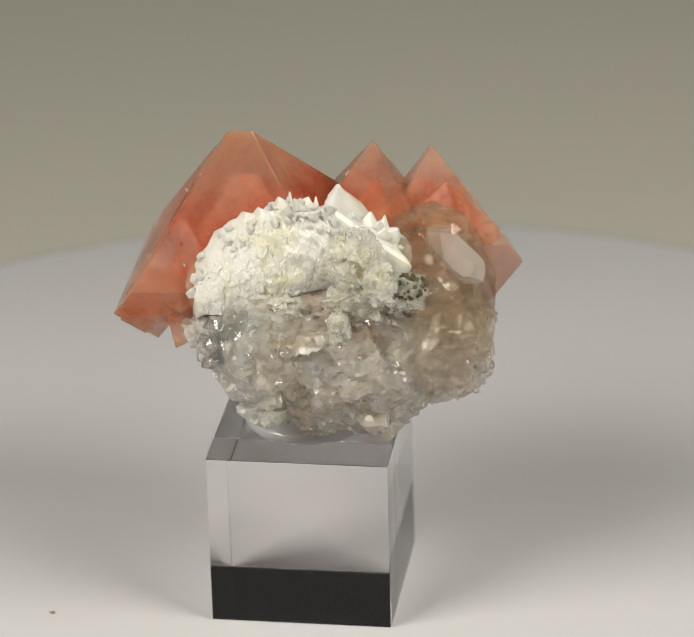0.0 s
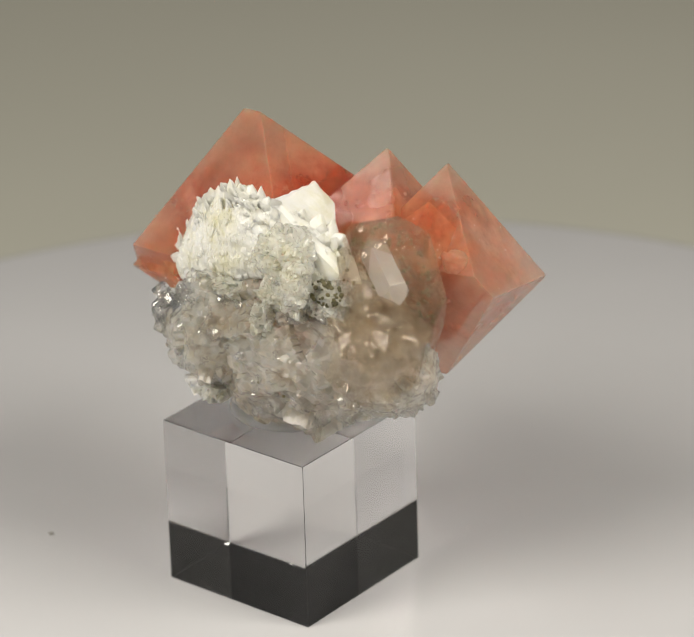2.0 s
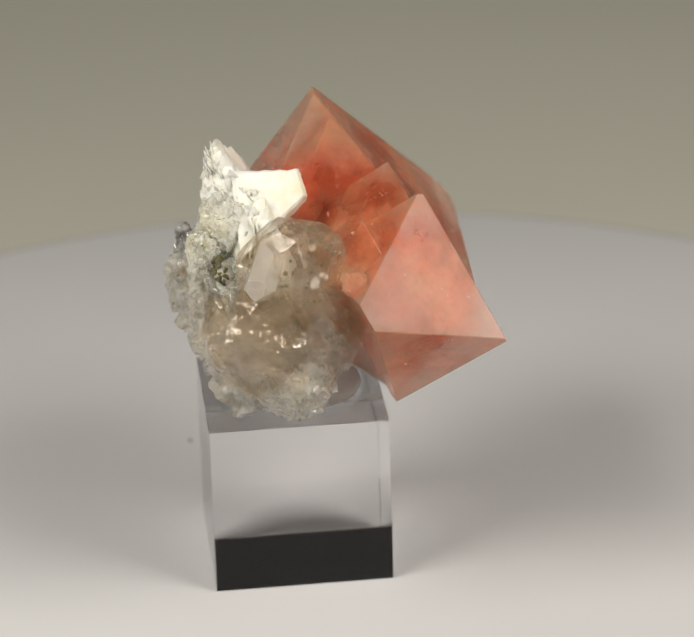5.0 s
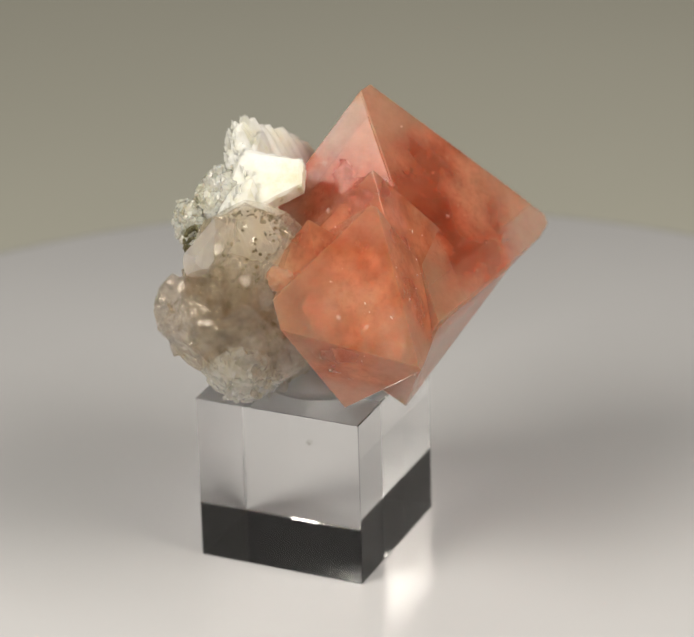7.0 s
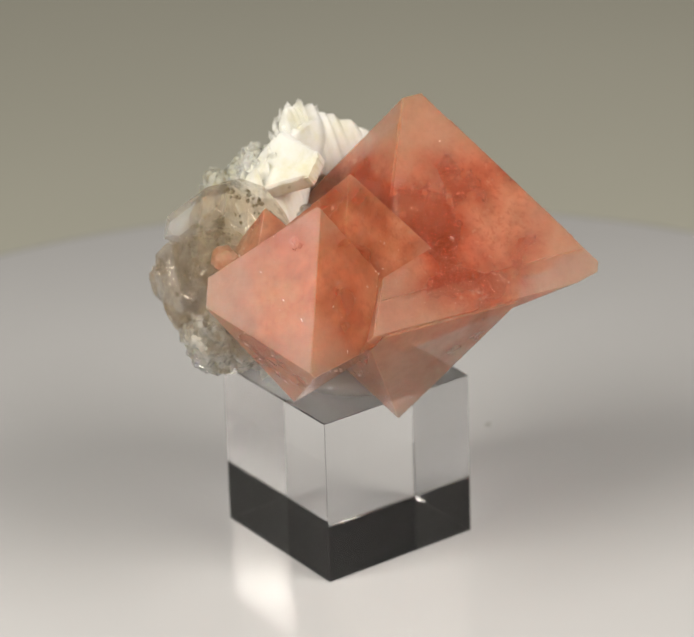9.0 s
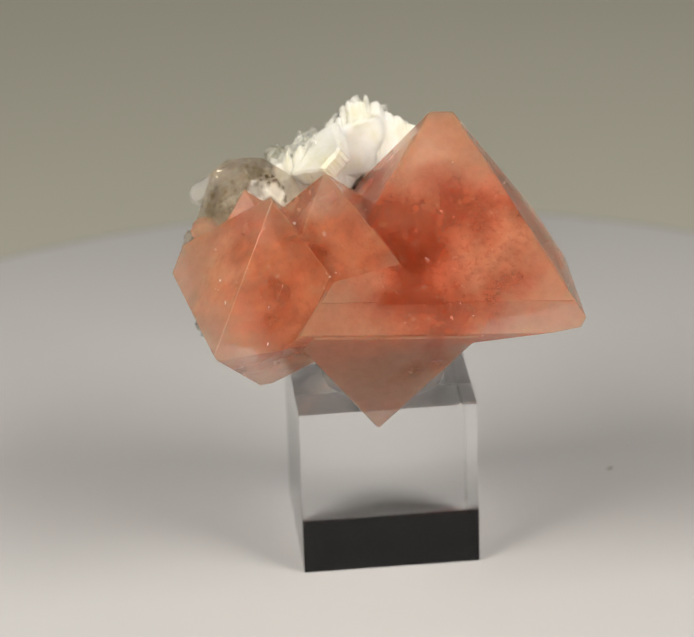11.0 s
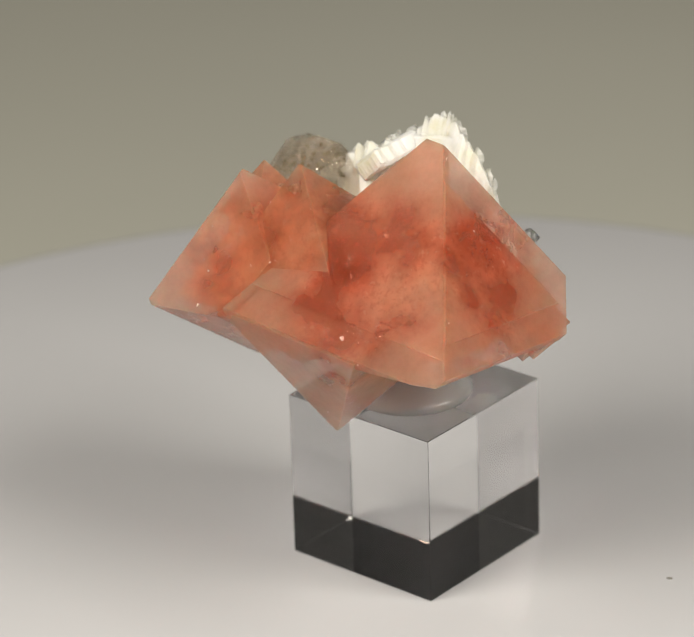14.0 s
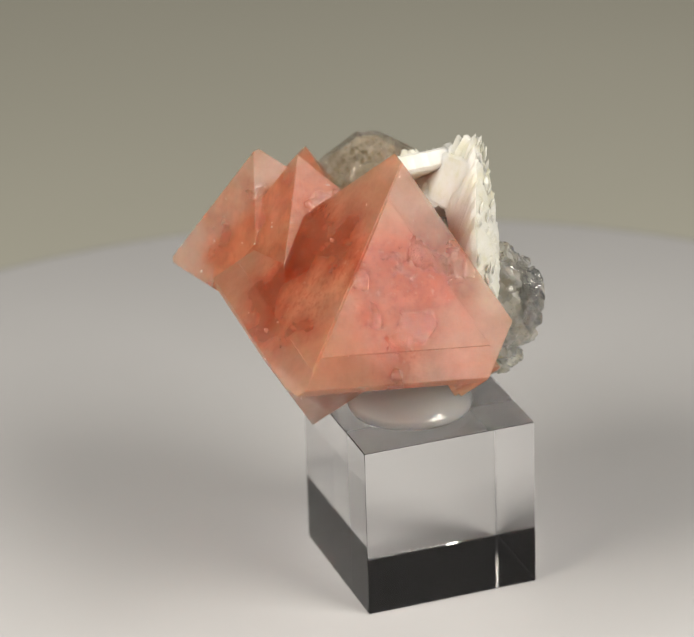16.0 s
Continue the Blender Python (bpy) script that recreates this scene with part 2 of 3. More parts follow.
def faceted_mass(centre, radii, count, seed):
    """A stout crystal: flat faces of uneven size round an ellipsoid, in mm on the platter."""
    rng = random.Random(seed)
    planes = []
    for k in range(count):
        z = 1 - 2 * (k + 0.5) / count
        a = k * 2.39996 + rng.uniform(-0.3, 0.3)
        r = math.sqrt(1 - z * z)
        n = Vector((r * math.cos(a), r * math.sin(a), z + rng.uniform(-0.1, 0.1))).normalized()
        planes.append((n, Vector((n.x * radii[0], n.y * radii[1], n.z * radii[2])).length * rng.uniform(0.90, 0.99)))
    return to_place(crystal_hull(planes, 0.15), Matrix.Translation(centre))


def blade(bm, base, way, side, length, width, thick):
    """One flat pointed blade added to bm, in mm."""
    way = way.normalized()
    side = (side - way * side.dot(way)).normalized()
    flat = way.cross(side)
    ring = []
    for s, h, w in ((-0.2, 0.0, 0.75), (0.45, 0.0, 1.0), (0.72, 0.0, 0.62)):
        c = base + way * length * s
        ring.append([bm.verts.new((c + side * width * w * a + flat * thick * w * b) * MM) for a, b in ((1, 0), (0.35, 1), (-0.35, 1), (-1, 0), (-0.35, -1), (0.35, -1))])
    tip = bm.verts.new((base + way * length + side * width * random.uniform(-0.3, 0.3)) * MM)
    for lo, hi in zip(ring, ring[1:]):
        for i in range(6):
            bm.faces.new((lo[i], lo[(i + 1) % 6], hi[(i + 1) % 6], hi[i]))
    for i in range(6):
        bm.faces.new((ring[-1][i], ring[-1][(i + 1) % 6], tip))
    bm.faces.new(ring[0][::-1])


def box_bm(lo, hi):
    bm = bmesh.new()
    bmesh.ops.create_cube(bm, size=1)
    for v in bm.verts:
        v.co = Vector([lo[i] + (v.co[i] + 0.5) * (hi[i] - lo[i]) for i in range(3)])
    return bm


def lathe(profile, steps=96):
    bm = bmesh.new()
    rings = []
    for r, z in profile:
        if r < 1e-7:
            rings.append([bm.verts.new((0, 0, z))])
        else:
            rings.append([bm.verts.new((r * math.cos(2 * math.pi * k / steps), r * math.sin(2 * math.pi * k / steps), z)) for k in range(steps)])
    for a, b in zip(rings, rings[1:]):
        for k in range(steps):
            j = (k + 1) % steps
            if len(a) == 1 and len(b) == 1:
                continue
            if len(a) == 1:
                bm.faces.new((a[0], b[k], b[j]))
            elif len(b) == 1:
                bm.faces.new((a[k], b[0], a[j]))
            else:
                bm.faces.new((a[k], b[k], b[j], a[j]))
    bmesh.ops.recalc_face_normals(bm, faces=bm.faces)
    return bm


# ---------------------------------------------------------------- the room
def table_top():
    bm = box_bm((-0.62, -0.42, -0.055), (0.62, 0.66, -0.030))
    bmesh.ops.bevel(bm, geom=bm.edges[:], offset=0.004, offset_type="OFFSET", segments=3, profile=0.5, affect="EDGES")
    ob = new("table_top", mesh_of(bm, "table_top", PAPER))
    return tagged(ob, "light warm grey table top under the turntable", "table", kind="structure")


def room():
    for name, lo, hi in (("floor", (-1.6, -1.6, -0.85), (1.6, 1.6, -0.80)), ("ceiling", (-1.6, -1.6, 2.0), (1.6, 1.6, 2.05)),
                         ("wall_north", (-1.6, 1.55, -0.8), (1.6, 1.6, 2.0)), ("wall_south", (-1.6, -1.6, -0.8), (1.6, -1.55, 2.0)),
                         ("wall_west", (-1.6, -1.55, -0.8), (-1.55, 1.55, 2.0)), ("wall_east", (1.55, -1.55, -0.8), (1.6, 1.55, 2.0))):
        # West and east walls are assumed, and paler only to act as reflectors.
        side = name in ("wall_west", "wall_east")
        tagged(new(name, mesh_of(box_bm(lo, hi), name, SIDEP if side else WALLP)), "unseen side wall, made pale to reflect light into the block" if side else "plain dark unlit room surface", "room", kind="structure")
    bm = box_bm((-0.5, -0.3, -0.8), (0.5, 0.55, -0.056))
    tagged(new("table_stand", mesh_of(bm, "table_stand", WALLP)), "plain dark stand under the table top", "table", kind="structure")



table_top()
room()

# ---------------------------------------------------------------- turntable
turntable = thing("turntable", (0, 0, -30), "round white glossy display turntable with a few dark specks", "turntable")
DISC = (-2.8, -2.2)


def shifted(bm, x, y, z=0.0):
    bmesh.ops.translate(bm, verts=bm.verts, vec=(x * MM, y * MM, z * MM))
    return bm


part("platter", shifted(lathe([(0, -0.012), (0.122, -0.012), (0.1260, -0.0095), (0.1265, -0.006), (0.1260, -0.003), (0.1245, -0.0008), (0.122, 0.0), (0, 0.0)], 160), *DISC),
     PLATTER, turntable, "white glossy round platter", True)
part("base", lathe([(0, -0.030), (0.098, -0.030), (0.100, -0.028), (0.100, -0.012), (0, -0.012)], 96), PLATTER, turntable)

# ---------------------------------------------------------------- acrylic block
HALF = 12.7
TOP = 25.3
block = thing("acrylic_block", (-5.98, -7.36, 0), "clear polished acrylic display cube on the turntable", "display stand")
spin = Matrix.Translation((-5.98, -7.36, 0)) @ pose(0, 0, 0, 0, 0, -9.03)


def block_body():
    bm = box_bm((-HALF, -HALF, 0.04), (HALF, HALF, TOP))
    bmesh.ops.bevel(bm, geom=bm.edges[:], offset=0.11, offset_type="OFFSET", segments=2, profile=0.5, affect="EDGES")
    return to_place(bm, spin)


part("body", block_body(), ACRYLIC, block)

for x, y, a in ((-6.0, -11.6, 70), (-11.4, 2.0, 100)):
    bm = bmesh.new()
    rows = []
    for k in range(7):
        t = k / 6 - 0.5
        bend = math.radians(a + 50 * t)
        c = Vector((x + 1.6 * t * math.cos(bend), y + 1.6 * t * math.sin(bend), 0.16 + 0.12 * t))
        side = Vector((-math.sin(bend), math.cos(bend), 0)) * 0.022 * (1 - 3 * t * t)
        rows.append((bm.verts.new(c + side), bm.verts.new(c - side)))
    for p, q in zip(rows, rows[1:]):
        bm.faces.new((p[0], p[1], q[1], q[0]))
    part("scratch", to_place(bm, spin), DUST, block, "fine pale scratch near the bottom")

pad = thing("clear_pad", (-6.3, -6.0, TOP), "clear rounded pad under the mineral on the cube", "mounting pad")
prof = [(0, 0.00)] + [(r * MM, z * MM) for r, z in ((8.4, 0.0), (8.8, 0.25), (8.9, 0.8), (8.5, 1.5), (7.4, 2.3), (5.6, 3.0), (3.2, 3.5))] + [(0, 3.7 * MM)]
part("dome", shifted(lathe(prof, 64), -6.3, -6.0, TOP + 0.01), TACK, pad, "", True)

# ---------------------------------------------------------------- mineral specimen
rock = thing("mineral_specimen", (-4, -7, TOP + 3), "pink octahedral crystals with white blades and grey quartz", "mineral")

CUT = (Vector((-0.10, 0.12, -1.0)).normalized(), 5.1)


def octa_planes(dists):
    return [(Vector(o) * S3, d) for o, d in zip(OCTANTS, dists)]


def crystal_part(name, bm, mat, parent, m, label="", smooth=False):
    """A part that keeps its crystal's own axes; m is its pose on the platter, in mm."""
    bmesh.ops.scale(bm, vec=(MM,) * 3, verts=bm.verts)
    ob = new(name, mesh_of(bm, name, mat, smooth))
    ob.parent = parent
    if parent is rock:
        ob.matrix_basis = Matrix.Translation(m.translation * MM - Vector(rock["foot"])) @ m.to_3x3().to_4x4()
    return tagged(ob, label)


def flaws(ob, m, planes, seed):
    """Bright specks and a few curved crack veils inside a crystal."""
    rng = random.Random(int(seed * 10))
    size = sum(d for n, d in planes[:8]) / 8
    flake, veil = bmesh.new(), bmesh.new()
    for k in range(int(size * 24)):
        n, d = planes[rng.randrange(8)]
        t = n.orthogonal().normalized()
        p = n * (d + 0.02 - rng.random() ** 3 * 2.5) + (t * rng.gauss(0, 0.55) + n.cross(t) * rng.gauss(0, 0.55)) * size
        if any(q[0].dot(p) > q[1] + 0.03 for q in planes):
            continue
        a = Vector((rng.gauss(0, 1), rng.gauss(0, 1), rng.gauss(0, 1))).normalized()
        b = a.cross(Vector((rng.gauss(0, 1), rng.gauss(0, 1), rng.gauss(0, 1)))).normalized()
        r = 0.10 + 0.45 * rng.random() ** 3
        flake.faces.new([flake.verts.new(p + a * r * x + b * r * y) for x, y in ((1, 0), (0.1, 0.8), (-0.9, 0.3), (-0.3, -0.6))])
    for k in range(4):
        c = Vector((rng.gauss(0, 0.2), rng.gauss(0, 0.2), rng.gauss(0, 0.2))) * size
        a = Vector((rng.gauss(0, 1), rng.gauss(0, 1), rng.gauss(0, 1))).normalized()
        b = a.orthogonal().normalized()
        n = a.cross(b)
        r = size * rng.uniform(0.2, 0.42)
        grid = {}
        for i in range(9):
            for j in range(9):
                x, y = i / 4 - 1, j / 4 - 1
                p = c + a * x * r + b * y * r * 0.6 + n * (0.12 * r * (x * x - y * y) + 0.5 * noise.noise(Vector((x, y, k + seed)) * 2))
                if x * x + y * y < 1 + 0.4 * noise.noise(p * 0.5) and all(q[0].dot(p) < q[1] - 0.2 for q in planes):
                    grid[i, j] = veil.verts.new(p)
        for i, j in list(grid):
            four = [grid.get(g) for g in ((i, j), (i + 1, j), (i + 1, j + 1), (i, j + 1))]
            if all(four):
                veil.faces.new(four)
    crystal_part("inclusion_dust", flake, FLAKE, ob, m, "tiny bright specks inside the crystal")["kind"] = "stuff"
    crystal_part("crack_veil", veil, VEIL, ob, m, "thin pale crack inside the crystal", True)


def pink_crystal(m, dists, core, sink, label, seed, extra=(), steps=()):
    """An outer crystal and, inside it, its cloudy core."""
    back = m.to_3x3().transposed()
    planes = octa_planes(dists) + [(back @ n, d) for n, d in extra]
    skin = PINK if sum(dists) > 95 else PINK_SMALL
    ob = crystal_part("pink_crystal", crystal_hull(planes, 0.10), skin, rock, m, label)
    if core:
        bm = crystal_hull([(n, d * core - sink * max(0, (m.to_3x3() @ n).z) - 0.5) for n, d in planes], 0)
        bmesh.ops.triangulate(bm, faces=bm.faces[:])
        bmesh.ops.subdivide_edges(bm, edges=bm.edges[:], cuts=14, use_grid_fill=True)
        for v in bm.verts:
            q = v.co * 0.22 + Vector((seed, 0, 0))
            v.co += v.co.normalized() * (1.1 * noise.noise(q) + 0.5 * noise.noise(q * 2.7) - 1.0)
        crystal_part("core", bm, CORAL, ob, m, "cloudy coral red core", True)
    flaws(ob, m, planes, seed)
    rng = random.Random(int(seed * 100))
    for face in steps:
        n, d = planes[face]
        slab = [(q, e - (rng.uniform(0.2, 0.42) * e if rng.random() < 0.34 else 0.07)) for q, e in planes if q is not n]
        slab += [(n, d + rng.uniform(0.12, 0.22)), (-n, -(d - 0.9))]
        crystal_part("growth_step", crystal_hull(slab, 0.05), skin, ob, m, "low raised growth step")
    return ob


big_pose = pose(-11, 4, 44, 2.3, -5.7, 33.8)
pink_crystal(big_pose, (11.3, 14.3, 13.9, 18.0, 16.0, 17.0, 16.0, 10.0), 0.87, 1.6, "largest salmon pink octahedral crystal", 1.0, [CUT], (0, 4, 2))
pink_crystal(big_pose, (10.9, 14.6, 12.4, 18.2, 15.0, 6.2, 5.0, 9.5), 0, 0, "pink crystal foot below the largest crystal", 1.5)
right_pose = pose(11, 6.5, 46.7, -9.7, 9.3, 48.7)
pink_crystal(right_pose, (6.4, 9.5, 9.2, 11.6, 7.0, 9.0, 10.5, 9.5), 0.82, 1.0, "salmon pink octahedral crystal with pale tip", 2.0)
pink_crystal(pose(4.2, 4.7, 50.3, -2.7, 8, 41), (6.1, 13.5, 6.4, 10.0, 8.0, 10.0, 8.0, 10.0), 0.8, 1.2, "small pink octahedral crystal between two larger", 3.0)
pink_crystal(pose(-27.3, -2, 42.5, 2.3, -5.7, 33.8), (3.6,) * 8, 0, 0, "tiny pink crystal on a large one", 4.0)
pink_crystal(pose(13.2, -0.6, 51.8, 8, 4, 20), (4.2,) * 8, 0, 0, "small brownish pink crystal beside smoky quartz", 5.0)
part("pink_knob", facet_lump((19.4, -4.2, 52.0), (1.7, 1.7, 1.8), 2.5, 0.3, 0.2, 4, 9.0), PINK_SMALL, rock, "small rounded pale pink crystal", True)
part("clear_crystal", quartz_point(Matrix.Translation((-21.3, -5.4, 51.8)) @ Vector((3.4, -1.8, -7.5)).to_track_quat("Z", "X").to_matrix().to_4x4(), 0.9, 4.4, 1.1), PRISM, rock, "slender clear crystal on a pink face")

part("matrix", facet_lump((-1, -12.2, 39.6), (17.0, 10.3, 12.0), 4.6, 0.56, 0.30, 6, 1.0), MATRIX, rock, "rough grey glassy quartz mass")
part("matrix", facet_lump((-11.5, -16.3, 41.0), (7.4, 7.0, 8.0), 3.6, 0.56, 0.30, 5, 4.0), MATRIX, rock, "rough grey glassy quartz mass")
part("matrix", facet_lump((12.7, -11.4, 37.3), (7.1, 5.9, 6.7), 2.2, 0.55, 0.3, 5, 2.0), MATRIX, rock, "rough pale pinkish quartz")
part("smoky_crystal", facet_lump((13.0, -15.8, 42.4), (6.2, 7.4, 7.2), 5.0, 0.6, 0.2, 5, 2.5, 0.15), SMOKY, rock, "clear pinkish glassy quartz")
part("smoky_crystal", faceted_mass((11.4, -10.4, 46.0), (8.1, 8.8, 14.2), 34, 3), SMOKY, rock, "smoky brown quartz with dark inclusions")
part("clear_crystal", quartz_point(Matrix.Translation((14.6, -15.2, 53.9)) @ Vector((8, -5.5, -6.5)).to_track_quat("Z", "X").to_matrix().to_4x4(), 2.0, 5.4, 1.1), PRISM, rock, "clear pinkish prism crystal")

pink_crystal(pose(-24.0, -5.2, 45.2, 20, 10, 15), (2.6,) * 8, 0, 0, "tiny pink crystal on a large one", 6.0)
pink_crystal(pose(-22.5, -5.5, 40.6, 5, 30, 40), (2.4,) * 8, 0, 0, "tiny pink crystal on a large one", 7.0)

pink_crystal(pose(-28.9, -1.7, 40.8, 2.3, -5.7, 33.8), (2.2,) * 8, 0, 0, "small pink crystal on the edge of the largest", 8.0)

random.seed(4)
for k in range(28):
    a = Vector((random.gauss(0, 1), random.gauss(0, 1), random.gauss(0, 1)))
    c = Vector((-16.8, -19.2, 43.6)) + Vector((max(-1.6, min(1.6, a.x)) * 2.1, max(-1.5, min(1.5, a.y)) * 0.9 + 0.4, max(-1.5, min(1.5, a.z)) * 1.8))
    turn = Euler((random.uniform(0, 6), random.uniform(0, 6), random.uniform(0, 6))).to_matrix().to_4x4()
    part("glassy_crystal", quartz_point(Matrix.Translation(c) @ turn, random.uniform(0.8, 1.25), random.uniform(1.6, 2.3), random.uniform(0.9, 1.2)), CLEAR, rock)


def druse(name, centre, radii, count, size, mat, label, seed, keep):
    """Small stubby crystals grown over a mass."""
    rng = random.Random(seed)
    bm = bmesh.new()
    made = 0
    while made < count:
        u = Vector((rng.gauss(0, 1), rng.gauss(0, 1), rng.gauss(0, 1))).normalized()
        if not keep(u):
            continue
        base = Vector([c + r * v for c, r, v in zip(centre, radii, u)])
        way = u + Vector((rng.gauss(0, 0.8), rng.gauss(0, 0.8), rng.gauss(0, 0.8)))
        w = size * rng.uniform(0.4, 1.0)
        blade(bm, base - u * 0.2, way, Vector((rng.gauss(0, 1), rng.gauss(0, 1), rng.gauss(0, 1))), w * rng.uniform(0.7, 1.15), w * 0.75, w * 0.65)
        made += 1
    bmesh.ops.recalc_face_normals(bm, faces=bm.faces)
    tagged(part(name, bm, mat, rock, label), kind="stuff")


druse("quartz_druse", (-1, -12.2, 39.6), (17.2, 10.5, 12.1), 150, 1.1, SPARK, "sparkling tiny quartz crystals on the mass", 21, lambda u: u.y < 0.1)
druse("quartz_druse", (-11.5, -16.3, 41.0), (7.5, 7.1, 8.1), 90, 1.1, SPARK, "sparkling tiny quartz crystals on the mass", 22, lambda u: u.y < 0.3)
druse("quartz_druse", (12.7, -11.4, 37.3), (7.2, 6.0, 6.8), 60, 1.0, SPARK, "sparkling tiny quartz crystals on the mass", 23, lambda u: True)
druse("dark_grit", (8.1, -19.9, 51.6), (2.6, 1.2, 1.9), 60, 0.55, DARK, "olive dark mineral grains", 25, lambda u: u.y < 0.4)
druse("dark_grit", (-1, -12.2, 40), (16.8, 10.3, 11.8), 70, 0.38, DARK, "olive dark mineral grains", 26, lambda u: u.y < 0.0)
druse("dark_grit", (11.4, -10.4, 46.0), (6.9, 7.5, 12.3), 220, 0.5, DARK, "dark grains in the smoky quartz", 27, lambda u: u.x > 0.1 or u.z > 0.5)


# ---- the white fan of blades over the quartz
def along(points, t):
    """A smooth line through points, t from 0 to 1."""
    k = min(len(points) - 2, int(t * (len(points) - 1)))
    w = t * (len(points) - 1) - k
    p = [Vector(points[max(0, min(len(points) - 1, k + d))]) for d in (-1, 0, 1, 2)]
    return 0.5 * (2 * p[1] + (p[2] - p[0]) * w + (2 * p[0] - 5 * p[1] + 4 * p[2] - p[3]) * w * w + (3 * p[1] - p[0] - 3 * p[2] + p[3]) * w ** 3)


CREST = ((-21.6, -8.5, 47.4), (-20.0, -9.5, 51.8), (-15.7, -12.0, 58.0), (-12.0, -14.5, 60.6), (-7.6, -16.6, 63.0), (-5.2, -17.0, 63.2), (-2.4, -15.4, 60.8), (1.3, -13.8, 58.4), (6.0, -13.2, 57.0), (8.4, -14.0, 53.4))
FOOT = ((-20.6, -11.0, 44.4), (-18.6, -13.0, 45.0), (-15.2, -14.8, 46.0), (-12.0, -16.0, 47.2), (-8.4, -17.0, 48.8), (-5.0, -17.2, 50.0), (-2.0, -17.2, 50.2), (2.0, -17.2, 48.6), (5.0, -16.8, 47.8), (7.8, -16.2, 47.6))


def fan_plate(count=300, down=36):
    """A curved plate: sugary bulging front, fluted back, a saw-toothed crest."""
    rng = random.Random(31)
    tooth, u = [], 0
    while u < count:
        n, h, tilt = rng.randint(6, 20), rng.uniform(0.25, 1.55) ** 1.5, rng.uniform(0.3, 0.7)
        for k in range(n):
            w = k / n
            tooth.append(h * (w / tilt if w < tilt else (1 - w) / (1 - tilt)))
        u += n
    bm = bmesh.new()
    rows = []
    for i in range(count):
        t = i / (count - 1)
        top, low = along(CREST, t), along(FOOT, t)
        ridge = (top - low).normalized()
        flute = 0.25 * noise.noise(Vector((i * 0.12, 0, 5)))
        row = []
        for j in range(down):
            v = j / (down - 1)
            p = top.lerp(low, v) + Vector((0, -1.0, 0.5)) * 1.7 * math.sin(math.pi * v) ** 0.8
            near = noise.voronoi(p / 1.9)[1][0]
            near2 = noise.voronoi(p / 0.7)[1][0]
            rough = 0.55 * noise.noise(near * 7.7) + 0.55 * noise.noise_vector(near * 9.1).dot(p / 1.9 - near) + 0.45 * noise.noise(near2 * 5.1) + 0.35 * noise.noise_vector(near2 * 3.7).dot(p / 0.7 - near2)
            p += Vector((0.1, -0.8, 0.3)) * rough * min(1, v * 5)
            p += ridge * tooth[i] * max(0, 1 - v * 5)
            row.append(bm.verts.new(p * MM))
        for j in range(9, -1, -1):
            # the back, from below up to just behind the crest
            v = j / 9
            p = top + Vector((0.25 * top.x / 10, 0.5 + 4.6 * v ** 0.8 + flute * min(1, 3 * v), -9.0 * v)) + ridge * tooth[i] * max(0, 1 - v * 3) * 0.98
            row.append(bm.verts.new(p * MM))
        rows.append(row)
    for a, b in zip(rows, rows[1:]):
        n = len(a)
        for j in range(n):
            bm.faces.new((a[j], a[(j + 1) % n], b[(j + 1) % n], b[j]))
    bm.faces.new(rows[0])
    bm.faces.new(rows[-1][::-1])
    bmesh.ops.recalc_face_normals(bm, faces=bm.faces)
    return bm


def flat_plate(corners, thick, seed):
    """A thin four-cornered plate with a chipped edge."""
    bm = bmesh.new()
    a, b, c, d = (Vector(p) for p in corners)
    n = (c - a).cross(d - b).normalized()
    size = 18
    sheets = []
    for side in (1, -1):
        grid = {}
        for i in range(size + 1):
            for j in range(size + 1):
                x, y = i / size, j / size
                p = a.lerp(b, x).lerp(d.lerp(c, x), y)
                edge = 1 if i in (0, size) or j in (0, size) else 0
                p += (b - a).normalized() * 0.25 * edge * noise.noise(Vector((0, y * 9, seed))) + (d - a).normalized() * 0.25 * edge * noise.noise(Vector((x * 9, 3, seed)))
                p += n * (side * thick * (0.35 if edge else 0.5) + 0.08 * noise.noise(Vector((x * 7, y * 3, seed + side))) + 0.3 * noise.noise(Vector((x * 2.5, y * 2.5, seed))))
                grid[i, j] = bm.verts.new(p * MM)
        for i in range(size):
            for j in range(size):
                q = (grid[i, j], grid[i + 1, j], grid[i + 1, j + 1], grid[i, j + 1])
                bm.faces.new(q if side > 0 else q[::-1])
        sheets.append(grid)
    up, dn = sheets
    rim = [(i, 0) for i in range(size)] + [(size, j) for j in range(size)] + [(i, size) for i in range(size, 0, -1)] + [(0, j) for j in range(size, 0, -1)]
    for g, h in zip(rim, rim[1:] + rim[:1]):
        bm.faces.new((up[g], dn[g], dn[h], up[h]))
    bmesh.ops.recalc_face_normals(bm, faces=bm.faces)
    return bm


fan = part("white_fan", fan_plate(), WHITE, rock, "white saw-toothed fan of crystal blades")
part("white_plate", flat_plate(((-3.5, -15.5, 60.5), (-1.7, -6.2, 60.2), (0.9, -5.8, 57.4), (8.2, -17.2, 52.4)), 2.8, 2.0), WHITE, rock, "smooth flat white crystal plate")
part("white_plate", flat_plate(((-9.5, -15.4, 61.6), (-2.5, -14.8, 60.8), (0.0, -12.0, 54.0), (-11.0, -12.6, 54.0)), 1.6, 4.0), WHITE, rock, "smooth flat white crystal plate")
part("cream_knob", facet_lump((4.3, -21.8, 52.8), (2.3, 2.0, 3.0), 1.5, 0.8, 0.5, 5, 6.0), CRUST, rock, "cream rounded crust of tiny crystals")
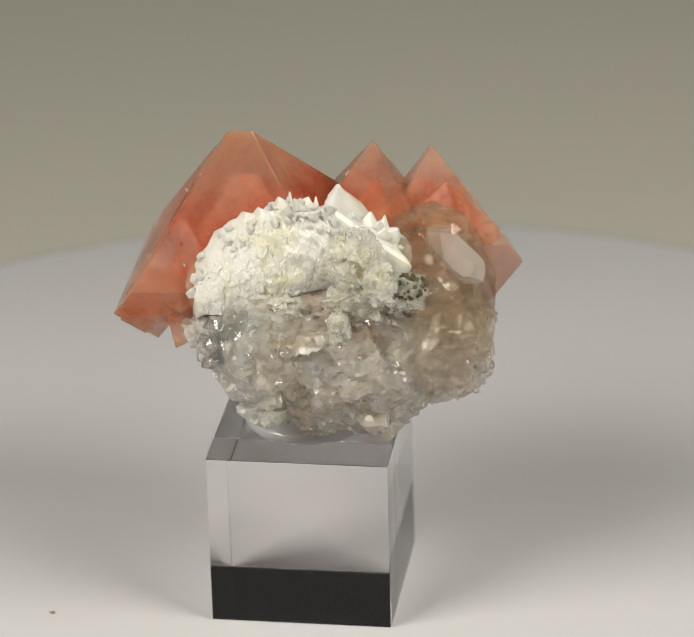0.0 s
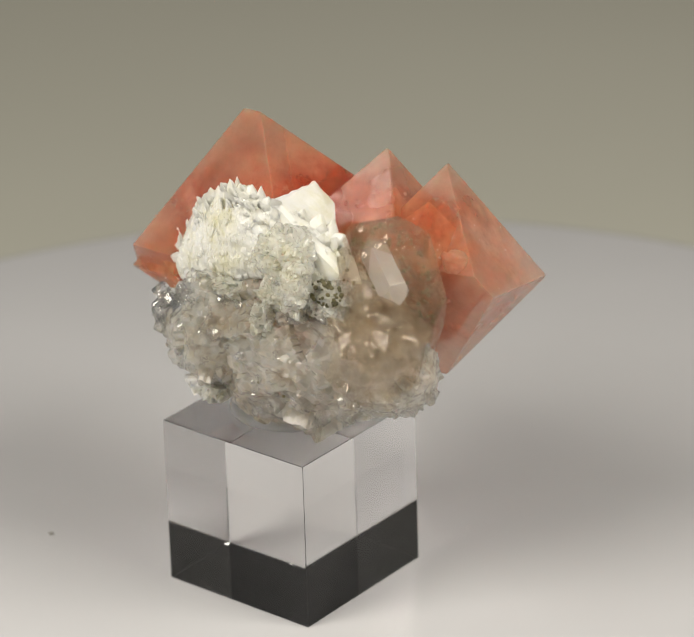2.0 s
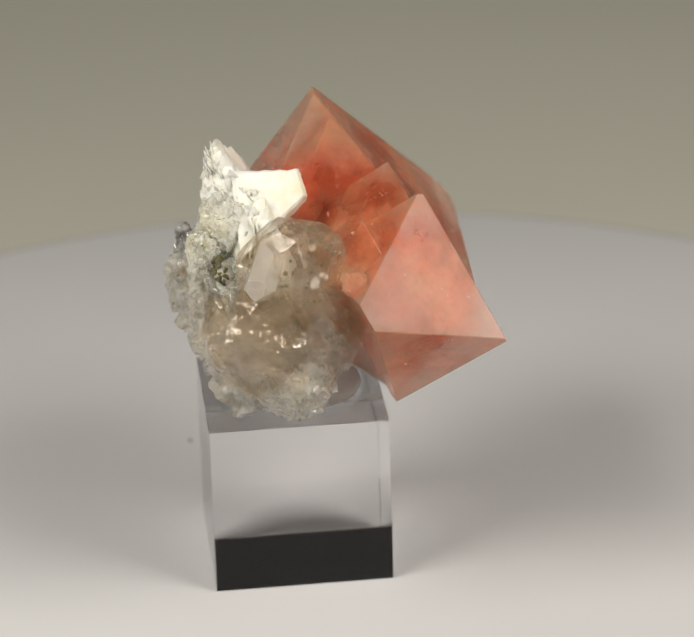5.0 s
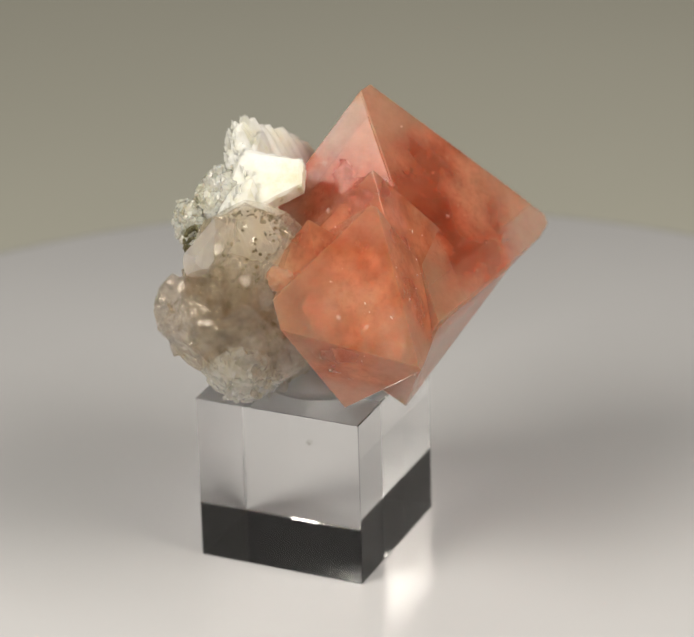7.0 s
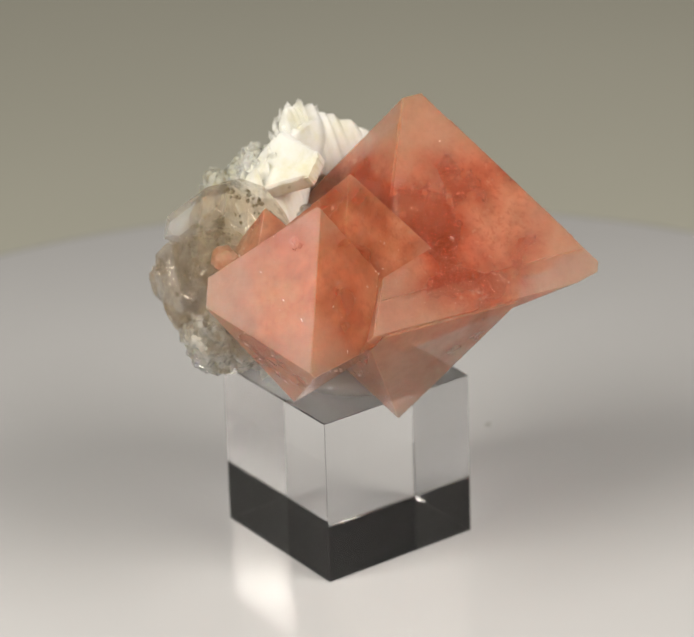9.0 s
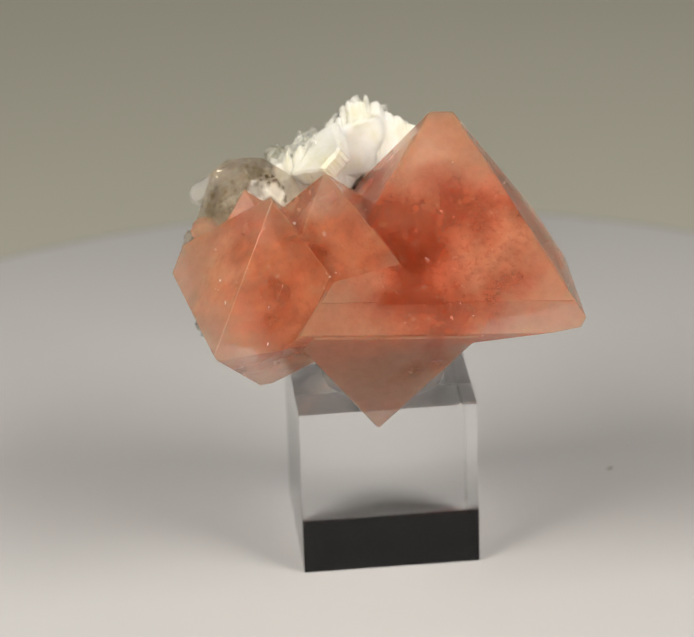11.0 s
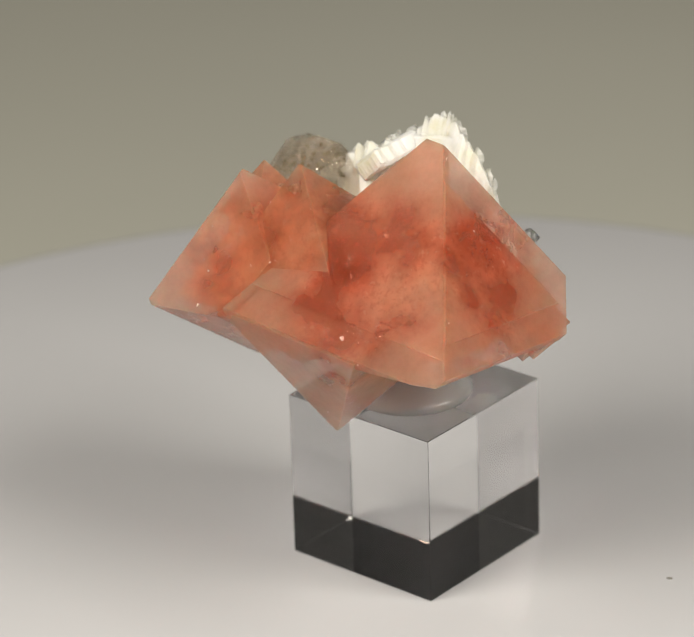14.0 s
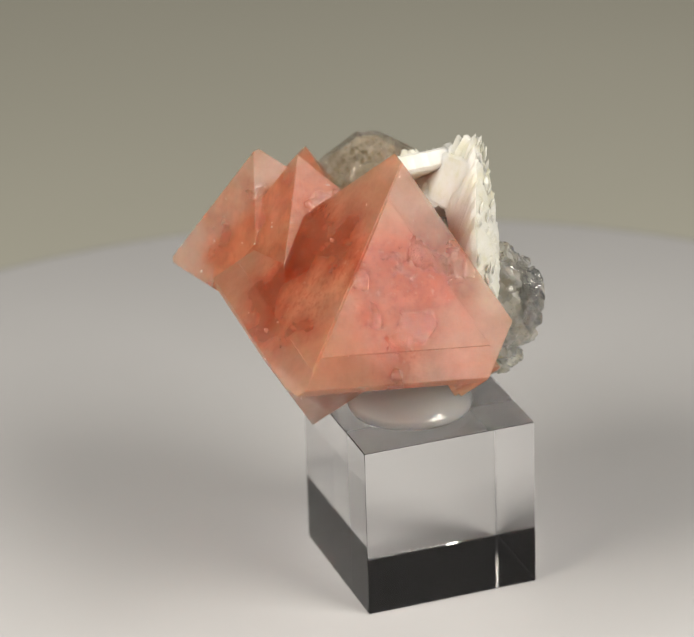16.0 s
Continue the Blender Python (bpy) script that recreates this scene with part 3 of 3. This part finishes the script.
for k, (c, r) in enumerate((((1.5, -18.6, 49.6), (4.6, 2.4, 3.0)), ((7.4, -18.2, 49.4), (3.2, 2.2, 3.0)), ((-1.5, -20.6, 45.4), (1.8, 1.6, 3.0)), ((-11.8, -17.6, 33.2), (3.4, 2.4, 2.8)), ((-10.5, -17.0, 47.4), (5.0, 2.2, 2.6)), ((-20.6, -8.0, 40.5), (2.4, 2.6, 2.2)), ((0.5, -17.6, 54.6), (4.2, 3.4, 4.4)))):
    part("cream_crust", facet_lump(c, r, 1.9, 0.8, 0.4, 5, 7.0 + k, 0.5), CRUST, rock, "cream crust of tiny crystals on the quartz")
random.seed(8)
bm = bmesh.new()
for k in range(70):
    t = random.random()
    v = random.random() ** 1.5 * 0.3
    top, low = along(CREST, t), along(FOOT, t)
    ridge = (top - low).normalized()
    base = top.lerp(low, v) + Vector((0, -1.0, 0.5)) * 1.7 * math.sin(math.pi * v) ** 0.8 - ridge * 0.3
    side = (along(CREST, min(1, t + 0.03)) - along(CREST, max(0, t - 0.03))).normalized()
    way = ridge + Vector((0, -0.35 - 0.8 * v, 0)) + side * random.gauss(0.15 if t > 0.6 else -0.1, 0.3)
    blade(bm, base, way, side + Vector((0, random.gauss(0, 0.25), 0)), random.uniform(0.8, 1.7) * (1.25 - 0.7 * v), random.uniform(0.45, 1.1), random.uniform(0.12, 0.28))
bmesh.ops.recalc_face_normals(bm, faces=bm.faces)
part("saw_tooth_rim", bm, WHITE, fan, "saw-toothed white crystal blades")["kind"] = "stuff"

bm = bmesh.new()
bmesh.ops.create_icosphere(bm, subdivisions=2, radius=0.00028)
for v in bm.verts:
    v.co = Vector((v.co.x * 1.6, v.co.y, v.co.z * 0.5)) * (1 + 0.5 * noise.noise(v.co * 4000)) + Vector((-0.0433, -0.0146, 0.0001))
part("speck", bm, DUST, turntable, "tiny dark speck of dirt")


# ---------------------------------------------------------------- movement
def motions():
    for ob in (turntable, block, pad, rock):
        foot = Matrix.Translation(ob["foot"])
        walk(ob, [(0.5 * k, pose(0, 0, 0, 0, 0, TURN * 0.5 * k) @ foot) for k in range(33)])


motions()
